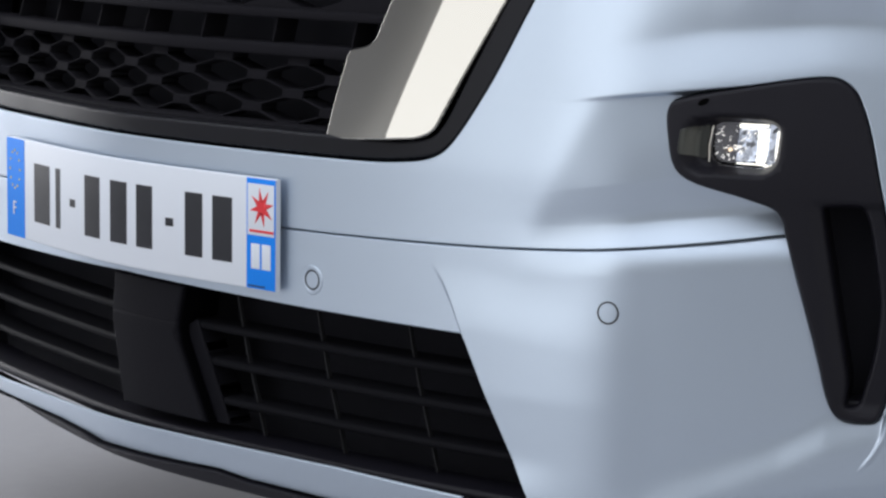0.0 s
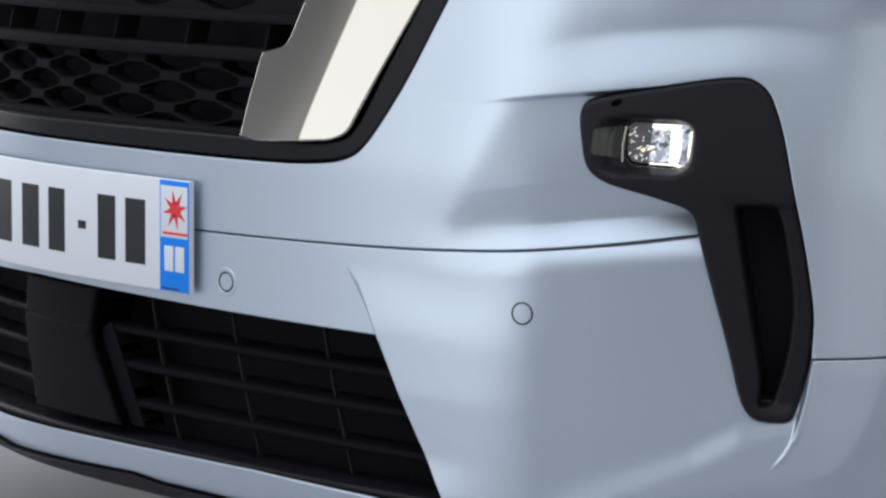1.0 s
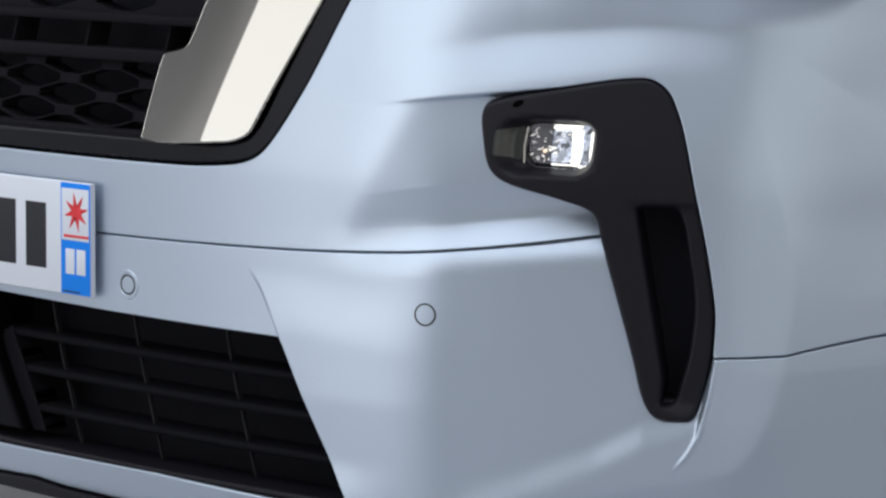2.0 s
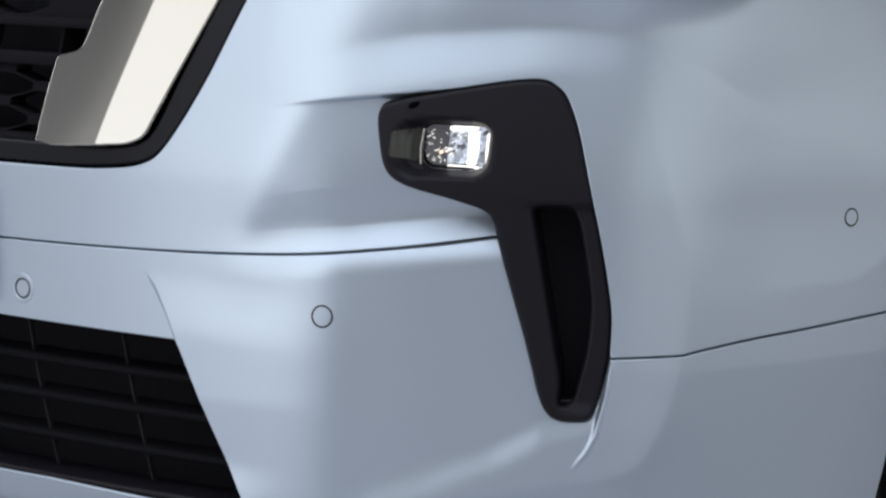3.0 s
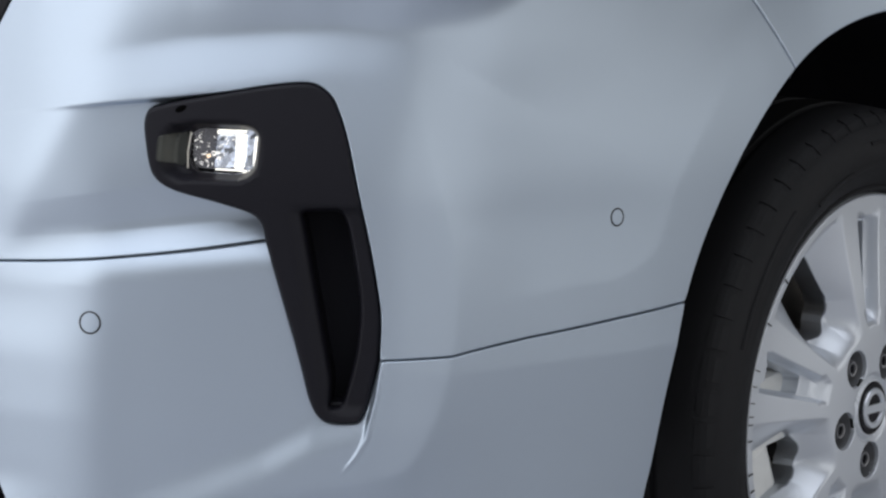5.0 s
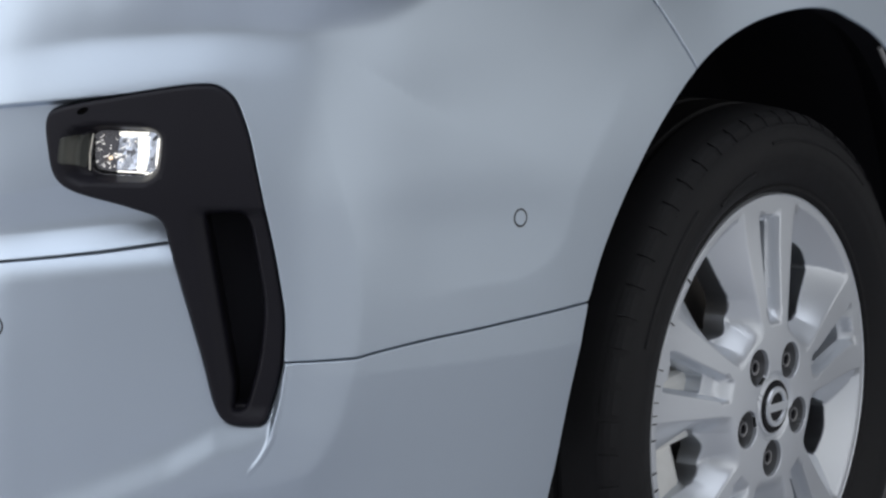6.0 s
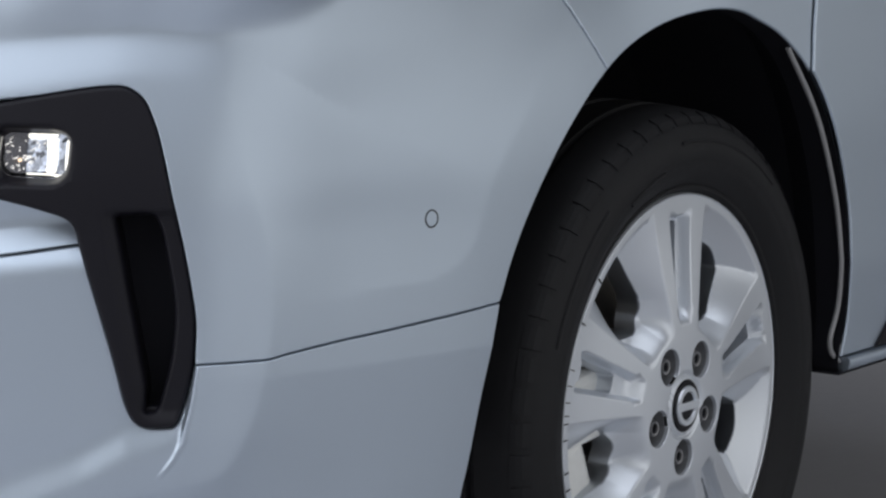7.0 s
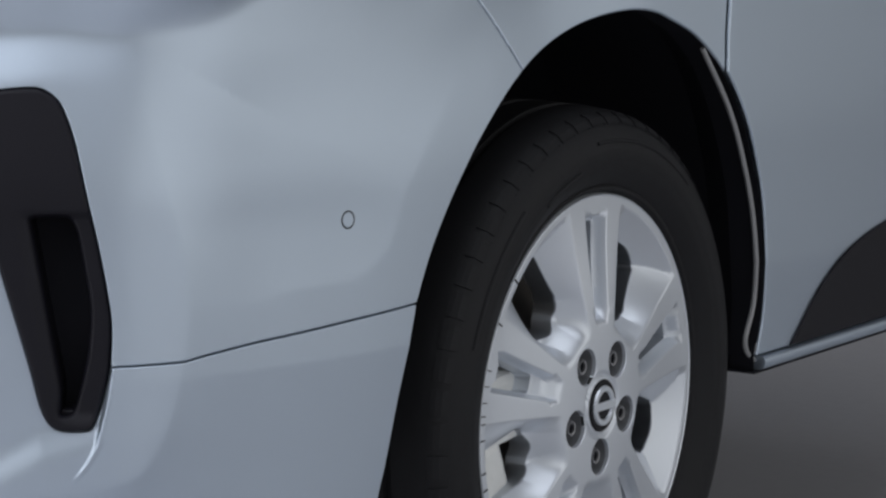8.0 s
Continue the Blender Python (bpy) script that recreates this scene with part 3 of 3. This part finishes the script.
# black sheet behind the opening stands in for the duct's dark depth
part("duct_backing", skin("duct_backing", fillet([(.825, .605), (.892, .605), (.905, .50), (.89, .408), (.855, .408)], .01), [], VOID, plain, .02, .004, .001, -.045), surround)
part("duct_sill", rail("duct_sill", .866, .8815, .4165, .4225, -.012, .03, BLACK, 6, .002), surround)


def glow(name, color, power):
    mat = bpy.data.materials.new(name)
    mat.use_nodes = True
    b = mat.node_tree.nodes["Principled BSDF"]
    b.inputs["Base Color"].default_value = (.8, .8, .8, 1)
    b.inputs["Emission Color"].default_value = (*color, 1)
    b.inputs["Emission Strength"].default_value = power
    return mat


GLASS = bpy.data.materials.new("clear_lamp_lens")
GLASS.use_nodes = True
gb = GLASS.node_tree.nodes["Principled BSDF"]
gb.inputs["Transmission Weight"].default_value, gb.inputs["Roughness"].default_value, gb.inputs["IOR"].default_value = 1.0, .02, 1.15
MIRROR_DARK = material("dark_lamp_bezel", (.16, .16, .18), .25, .8, 0, .1, 300)
# facets glow cell by cell, standing for lamp light they throw back
FACETS = bpy.data.materials.new("glowing_faceted_reflector")
FACETS.use_nodes = True
nt = FACETS.node_tree
fb, cells, ramp, gain = nt.nodes["Principled BSDF"], nt.nodes.new("ShaderNodeTexVoronoi"), nt.nodes.new("ShaderNodeMapRange"), nt.nodes.new("ShaderNodeTexCoord")
cells.inputs["Scale"].default_value = 260
fb.inputs["Base Color"].default_value, fb.inputs["Metallic"].default_value, fb.inputs["Roughness"].default_value = (.6, .62, .66, 1), 1.0, .2
fb.inputs["Emission Color"].default_value = (.74, .82, 1.0, 1)
ramp.inputs[1].default_value, ramp.inputs[2].default_value, ramp.inputs[3].default_value, ramp.inputs[4].default_value = .25, .95, .02, 1.1
nt.links.new(gain.outputs["Object"], cells.inputs["Vector"])
nt.links.new(cells.outputs["Color"], ramp.inputs[0])
nt.links.new(ramp.outputs[0], fb.inputs["Emission Strength"])
LIT = glow("lit_lamp_warm_white", (1.0, .97, .88), 1.7)
SPARK = glow("lit_lamp_glint", (1.0, .96, .90), 1.0)
lamp = part("fog_lamp", skin("fog_lamp", LAMP, [], MIRROR_DARK, lambda u, z: -.010 * np.exp(-((u - .766) / .03) ** 2) + 0 * z, .004, .012, .002, -.026), van, "lit fog lamp behind a clear lens")
cover = part("lens", skin("lens", .5 * (LAMP.min(0) + LAMP.max(0)) + (LAMP - .5 * (LAMP.min(0) + LAMP.max(0))) * .985, [], GLASS, lambda u, z: .004 * (1 - ((u - .764) / .032) ** 2) + 0 * z, .005, .004, .003, -.014), lamp, "clear lens")
cover.visible_shadow = False
part("reflector", rail("reflector", .7565, .7920, .6295, .6625, -.024, .006, FACETS, 12, .004), lamp)
rng = random.Random(9)
guide = [(.7748 + .0006 * math.sin(7 * k), .6300 + .0042 * k) for k in range(8)] + [(.7836 + .0006 * math.sin(5 * k), .6594 - .0042 * k) for k in range(8)]
part("lit_streak", skin("lit_streak", fillet(guide, .003), [], LIT, plain, .004, .003, .001, -.0205), lamp, "glowing white streak inside the lamp")


def glint(name, u, z, length, turn, radius, mat):
    """A thin glowing tube that draws a glint of lamp light on a facet."""
    du, dz = .5 * length * math.cos(turn), .5 * length * math.sin(turn)
    return part(name, tube(name, [tuple(shell(u + k * du, z + k * dz, -.0195)) for k in (-1, 0, 1)], radius, mat), lamp)


# painted glints: glowing tubes on the facets and along the lens's edges
for k in range(9):
    glint("lit_streak", rng.uniform(.7570, .7740), rng.uniform(.633, .659), rng.uniform(.002, .008), rng.uniform(-.5, 2.0), rng.uniform(.0003, .0007), SPARK)
glint("lit_streak", .7700, .6618, .026, .03, .0009, LIT)
glint("lit_streak", .7740, .6288, .032, -.02, .0007, LIT)
glint("lit_streak", .7925, .6455, .026, 1.55, .0010, LIT)
for k in range(22):
    glint("facet_glint", rng.uniform(.7375, .760), rng.uniform(.6310, .6610), rng.uniform(.0010, .0050), rng.uniform(-.9, 1.9), rng.uniform(.00018, .0004), SPARK)
glint("bulb", .7510, .6408, .0032, .4, .0016, glow("lit_bulb_amber", (1.0, .70, .42), 1.1))
bezel_relief = lambda u, z: pod_relief(u, z) + .0012
part("side_reflector", skin("side_reflector", fillet([(.7065, .6370), (.7305, .6312), (.7305, .6635), (.7065, .6590)], .004), [], material("smoked_reflector", (.07, .073, .068), .30, .7, 0, .25, 120), bezel_relief, .003, .004, .001, 0), lamp, "smoky reflective bezel")
part("bezel_rim", tube("bezel_rim", [tuple(shell(u, z, -.0135)) for u, z in [(.7335, .6300), (.7322, .645), (.7335, .6620)]], .0009, CHROME), lamp)


# ---- parking sensors ----
def disc(c, r, n=36):
    return np.array([(c[0] + r * math.cos(2 * math.pi * k / n), c[1] + r * math.sin(2 * math.pi * k / n)) for k in range(n)])


SEAM_GREY = material("sensor_gap", (.03, .03, .035), .6, 0, 0, .05)
for c, rings in (((.2929, .4816), (.0092, .0150)), ((.6463, .4882), (.0098,)), ((1.1735, .5800), (.0080,))):
    sensor = part("parking_sensor", skin("parking_sensor", disc(c, rings[0] - .0006), [], SILVER, relief, .004, .003, .0008, .0006), van, "round silver parking sensor")
    part("sensor_ring", skin("sensor_ring", disc(c, rings[0] + .0008), [disc(c, rings[0] - .0007)], SEAM_GREY, relief, .004, .003, .0003, .0005), sensor)
    if len(rings) > 1:
        part("sensor_bezel", skin("sensor_bezel", disc(c, rings[1]), [disc(c, rings[0] + .0008)], SILVER, relief, .004, .003, .0015, .0010), sensor)

# ---- number plate ----
plate = part("number_plate", rail("number_plate", -.266, .2540, .4655, .5785, .0125, .006, WHITE, 40, .0015), van, "white plate with blue ends, bowed round the bumper")
part("plate_strip", rail("plate_strip", -.2655, -.2170, .4662, .5778, .0131, .002, BLUE, 8, .0004), plate, "blue end strip")
part("plate_strip", rail("plate_strip", .2120, .2535, .4662, .5778, .0131, .002, BLUE, 8, .0004), plate, "blue end strip")
part("plate_label", rail("plate_label", .2138, .2520, .5205, .5725, .0136, .002, WHITE, 6, .0004), plate, "white square")
for a, b in ((-.1942, -.1431), (-.1331, -.1197), (-.0658, -.026), (-.0119, .0259), (.0362, .0696), (.116, .149), (.1574, .1937)):
    inset_w = .10 * (b - a)
    part("plate_bar", rail("plate_bar", a + inset_w, b - inset_w, .4890, .5550, .0131, .002, INK, 5, .0004), plate)
for a in (-.0965, .0884):
    part("plate_dash", rail("plate_dash", a, a + .012, .5165, .5250, .0131, .002, INK, 3, .0004), plate)
cu = bpy.data.curves.new("plate_letter", "FONT")
cu.body, cu.size, cu.extrude = "F", .022, .0005
ob = bpy.data.objects.new("plate_letter", cu)
scene.collection.objects.link(ob)
me = bpy.data.meshes.new_from_object(ob.evaluated_get(bpy.context.evaluated_depsgraph_get()))
bpy.data.objects.remove(ob)
me.materials.clear()
me.materials.append(WHITE)
for v in me.vertices:
    v.co = Vector(shell(-.2480 + v.co.x * .92, .4915 + v.co.y, .0137 + v.co.z))
part("plate_letter", me, plate)
for a in (.2190, .2345):
    part("plate_bar", rail("plate_bar", a, a + .0125, .4865, .5120, .0136, .002, WHITE, 3, .0004), plate)
part("plate_bar", rail("plate_bar", .2170, .2520, .5235, .5262, .0140, .002, RED, 3, .0003), plate)
part("plate_bar", rail("plate_bar", .2145, .2390, .4682, .4696, .0136, .002, INK, 3, .0003), plate)
star = [(.2345 + (.0175 if k % 2 == 0 else .0070) * math.cos(math.pi * k / 8 + .2), .5490 + (.0200 if k % 2 == 0 else .0075) * math.sin(math.pi * k / 8 + .2)) for k in range(16)]
part("plate_star", skin("plate_star", star, [], RED, plain, .004, .002, .0003, .0142), plate, "plain red star")
for k in range(12):
    a = math.pi * k / 6
    part("plate_dot", skin("plate_dot", disc((-.2425 + .0135 * math.cos(a), .5430 + .0215 * math.sin(a)), .0014, 10), [], YELLOW, plain, .004, .002, .0003, .0137), plate)

# ---- front wheel ----
wheel = part("wheel", None, van, "five double-spoke silver alloy wheel with black tyre")
wheel.location = HUB


def ring_point(r, deg):
    return (r * math.cos(radians(deg)), r * math.sin(radians(deg)))


def dish(y, z, off):
    r = np.hypot(y, z)
    bowl = -.001 + .013 * (1 - ease(.05, .225, r))
    return np.stack([bowl + off, y + 0 * r, z + 0 * r], -1)


RIB_EDGE = [(.05, .017), (.08, .024), (.23, .0585)]
WINDOW_EDGE = [(.05, .030), (.112, .0475), (.13, .0495), (.195, .0870), (.23, .112)]


def spoke_relief(y, z):
    """Flat twin ribs, a sunk channel between them, and facets that fall from the ribs and the rim to the windows."""
    r, a = np.hypot(y, z), np.degrees(np.arctan2(z, y))
    mid = (a - 18 + 36) % 72 - 36
    across = r * np.sin(np.radians(np.abs(mid)))
    rib, window = line_at(RIB_EDGE, r), line_at(WINDOW_EDGE, r)
    flank = soft_plus((across - rib) / (window - rib), .018)
    ledge = soft_plus((.2230 - r) / .027, .018)
    fall = -.028 * np.minimum(np.minimum(flank, ledge), 1.15) * ease(.082, .112, r)
    half = .0142 + .0085 * (r - .105) / .1
    fall = fall - .016 * (1 - ease(half - .0050, half, across)) * ease(.090, .108, r) * (1 - ease(.206, .211, r))
    bosses = -.004 * ease(.0315, .0335, r) * (1 - ease(.0335, .040, r))
    return fall + bosses


holes, ribs = [], []
for k in range(5):
    c = 18 + 72 * k
    for side in (-1, 1):
        ribs.append([ring_point(r, c + side * math.degrees(math.asin((.0117 + .0085 * (r - .105) / .1) / r))) for r in (.112, .14, .17, .206)])
        ribs.append([ring_point(r, c + side * math.degrees(math.asin(line_at(RIB_EDGE, r) / r))) for r in (.10, .13, .16, .19, .215)])
    holes.append(fillet([ring_point(*q) for q in ((.194, c + 26.8), (.1985, c + 36), (.194, c + 45.2), (.130, c + 49.6), (.114, c + 46), (.104, c + 36), (.114, c + 26), (.130, c + 22.4))], [.007, .02, .007, .02, .012, .010, .012, .02]))
    holes.append(fillet([ring_point(*q) for q in ((.203, c - 4.7), (.203, c + 4.7), (.128, c + 4.4), (.128, c - 4.4))], .004))
    holes.append(disc(ring_point(.058, c + 36), .0203, 28))
part("spokes", skin("spokes", disc((0, 0), .2320, 140), holes, ALLOY, spoke_relief, .0026, .026, .0014, 0, ribs, dish), wheel, "silver double spokes")
part("rim", lathe("rim", [(-.012, .2300), (-.0015, .2318), (-.0005, .2330), (-.003, .2345), (-.010, .2350)], ALLOY), wheel)
part("barrel", lathe("barrel", [(-.012, .222), (-.03, .214), (-.06, .208), (-.20, .206)], ALLOY), wheel)
# added black sheet across the open barrel, for the dark behind the spokes
part("barrel_backing", lathe("barrel_backing", [(-.15, .206), (-.16, .15), (-.165, .0)], VOID), wheel)
part("brake_disc", lathe("brake_disc", [(-.125, .070), (-.092, .072), (-.088, .080), (-.088, .146), (-.092, .148), (-.112, .148)], DISC), wheel, "worn steel brake disc")
part("hub_body", lathe("hub_body", [(-.10, .075), (-.055, .074), (-.048, .066), (-.046, 0)], STEEL, 48), wheel)
CAST = material("bare_cast_alloy", (.88, .89, .88), .4, .0, 0, .12, 90, .3)
caliper = part("brake_caliper", box_mesh("brake_caliper", (.05, .086, .080), CAST, .012, (-.054, -.134, .012), Matrix.Rotation(radians(6), 4, "X")), wheel, "bare cast alloy brake caliper")
part("caliper_bridge", box_mesh("caliper_bridge", (.05, .060, .075), CAST, .010, (-.060, -.150, -.062), Matrix.Rotation(radians(24), 4, "X")), caliper)
part("guide_bolt", box_mesh("guide_bolt", (.034, .016, .026), GLOSS, .003, (-.040, -.084, .012)), caliper)
part("guide_bolt", box_mesh("guide_bolt", (.030, .014, .030), GLOSS, .003, (-.044, -.108, -.088), Matrix.Rotation(radians(24), 4, "X")), caliper)
part("bleed_screw", lathe("bleed_screw", [(-.05, .006), (-.030, .006), (-.029, .0045), (-.022, .004), (-.022, 0)], STEEL, 12), caliper).location = (-.006, -.100, -.070)
for k in range(5):
    y, z = ring_point(.058, 54 + 72 * k)
    me = lathe("wheel_nut", [(-.034, .0135), (-.030, .0105), (-.018, .0098), (-.014, .0082), (-.0145, .0060), (-.022, .0055)], STEEL, 18)
    nut = part("wheel_nut", me, wheel)
    nut.location = (.0205, y, z)
    # black disc in the nut: the socket's shade is painted on
    part("socket_dark", lathe("socket_dark", [(-.0165, .0062), (-.0190, .0)], VOID, 18), nut)
    well = part("nut_well", lathe("nut_well", [(-.0015, .0201), (-.022, .0180), (-.026, .0)], ALLOY_DARK, 28), wheel)
    well.location = (.008, y, z)
part("hub_cap", lathe("hub_cap", [(.004, .0300), (.0120, .0295), (.0138, .0275), (.0142, .0)], GLOSS, 48), wheel, "gloss black hub cap")
part("cap_ring", lathe("cap_ring", [(.0140, .0225), (.0164, .0215), (.0164, .0165), (.0140, .0155)], ALLOY, 48), wheel)
part("cap_bar", box_mesh("cap_bar", (.003, .048, .009), ALLOY, .0008, (.0155, 0, 0)), wheel)
for a in (137, 150, 162.5, 166.7, 171, 174.5, 176.6, 180.9, 189.8, 194.5, 198, 204):
    part("rim_mark", box_mesh("rim_mark", (.0012, .0075, .0010), INK, 0, (.0002, .2295, 0), None), wheel).rotation_euler = (radians(a), 0, 0)
# tyre: carcass with ribs, then shoulder blocks
part("tyre", lathe("tyre", [(-.190, .226), (-.205, .250), (-.210, .285), (-.198, .318), (-.178, .3290), (-.150, .3310), (-.1485, .3240), (-.1410, .3240), (-.1395, .3318), (-.1050, .3320), (-.1035, .3240), (-.0960, .3240), (-.0945, .3318),
                            (-.0580, .3305), (-.0565, .3240), (-.0490, .3240), (-.0470, .3300), (-.0180, .3270), (.0020, .3190), (.0130, .3050), (.0180, .2880), (.0180, .2750), (.0172, .2735), (.0166, .2690), (.0140, .2620), (.0060, .2500), (.0010, .2440), (.0022, .2425), (.0016, .2395), (-.002, .2365), (-.010, .2335)], RUBBER, 128), wheel, "black road tyre with moulded sidewall")
bm = bmesh.new()
n_blocks = 60
for k in range(n_blocks):
    a0, a1 = [2 * math.pi * (k + q) / n_blocks for q in (.12, .88)]
    prof = [(-.0075, .3250), (-.0020, .3224), (.0035, .3188), (.0085, .3122)]
    vs = []
    for a in (a0, (a0 + a1) / 2, a1):
        for s, r in prof:
            vs.append([bm.verts.new((s + .0004, q * math.cos(a), q * math.sin(a))) for q in (r, r - .006)])
    m = len(prof)
    for j in range(2):
        for i in range(m - 1):
            p, q, r, s = vs[j * m + i], vs[j * m + i + 1], vs[(j + 1) * m + i + 1], vs[(j + 1) * m + i]
            bm.faces.new((p[0], q[0], r[0], s[0]))
    for j in (0, 2):
        for i in range(m - 1):
            p, q = vs[j * m + i], vs[j * m + i + 1]
            bm.faces.new((p[0], q[0], q[1], p[1]))
me = bpy.data.meshes.new("shoulder_tread")
bm.normal_update()
bm.to_mesh(me)
bm.free()
me.materials.append(RUBBER)
part("shoulder_tread", me, wheel)
for a0, a1, r, s in ((52, 96, .2935, .0162), (104, 120, .2700, .0166), (128, 160, .2935, .0162)):
    part("sidewall_rib", tube("sidewall_rib", [(s, r * math.cos(radians(a0 + (a1 - a0) * k / 14)), r * math.sin(radians(a0 + (a1 - a0) * k / 14))) for k in range(15)], .0022, RUBBER), wheel)

# ---- sill and side trim ----
part("sill", rail("sill", 2.052, 3.05, .3120, .3295, .004, .02, SILVER, 30, .006), van)
part("sill_trim", skin("sill_trim", np.vstack([curve_through([(2.1232, .3335), (2.1936, .4013), (2.2674, .4407), (2.3854, .4676), (2.60, .487), (3.05, .495)], 8), [(3.05, .3335)]]), [], BLACK, plain, .02, .004, .002, .0045), van, "black side protection trim")
part("sill_underside", rail("sill_underside", 2.035, 3.05, .3092, .3118, .0, .04, VOID, 10, .001), van)

# ---- the plain rest of the van, closing it above, behind and below ----
us = np.concatenate([np.linspace(-1.15, 1.2, 90), np.linspace(1.25, 3.05, 20)])
verts, rows = [], [(1.0, 0, 0), (1.10, .08, .02), (1.22, .45, .05), (1.93, 1.15, .10), (1.97, 1.25, .16)]
for z, back, narrow in rows:
    p = shell(us, np.full(len(us), 1.0))
    w = np.clip((2.3 - p[:, 1]) / 2.3, 0, 1)
    for (x, y, _), g in zip(p, w):
        verts.append((x * (1 - narrow), y + back * g, z))
    verts.append((-.935 * (1 - narrow), 2.4, z))
m = len(us) + 1
faces = [(j * m + k, j * m + (k + 1) % m, (j + 1) * m + (k + 1) % m, (j + 1) * m + k) for j in range(len(rows) - 1) for k in range(m)]
faces.append(tuple((len(rows) - 1) * m + k for k in range(m)))
part("cab", mesh_of("cab", verts, faces, SILVER, False), van)
part("body_side", box_mesh("body_side", (.03, 2.02, .745), SILVER, .005, (-.945, 1.39, .63)), van)
part("body_back", box_mesh("body_back", (1.88, .03, .745), SILVER, .005, (0, 2.385, .63)), van)
part("underbody", box_mesh("underbody", (1.10, 2.2, .02), VOID, .0, (-.0, 1.29, .335)), van)
part("underbody", box_mesh("underbody", (.36, 1.05, .02), VOID, .0, (.72, 1.86, .335)), van)
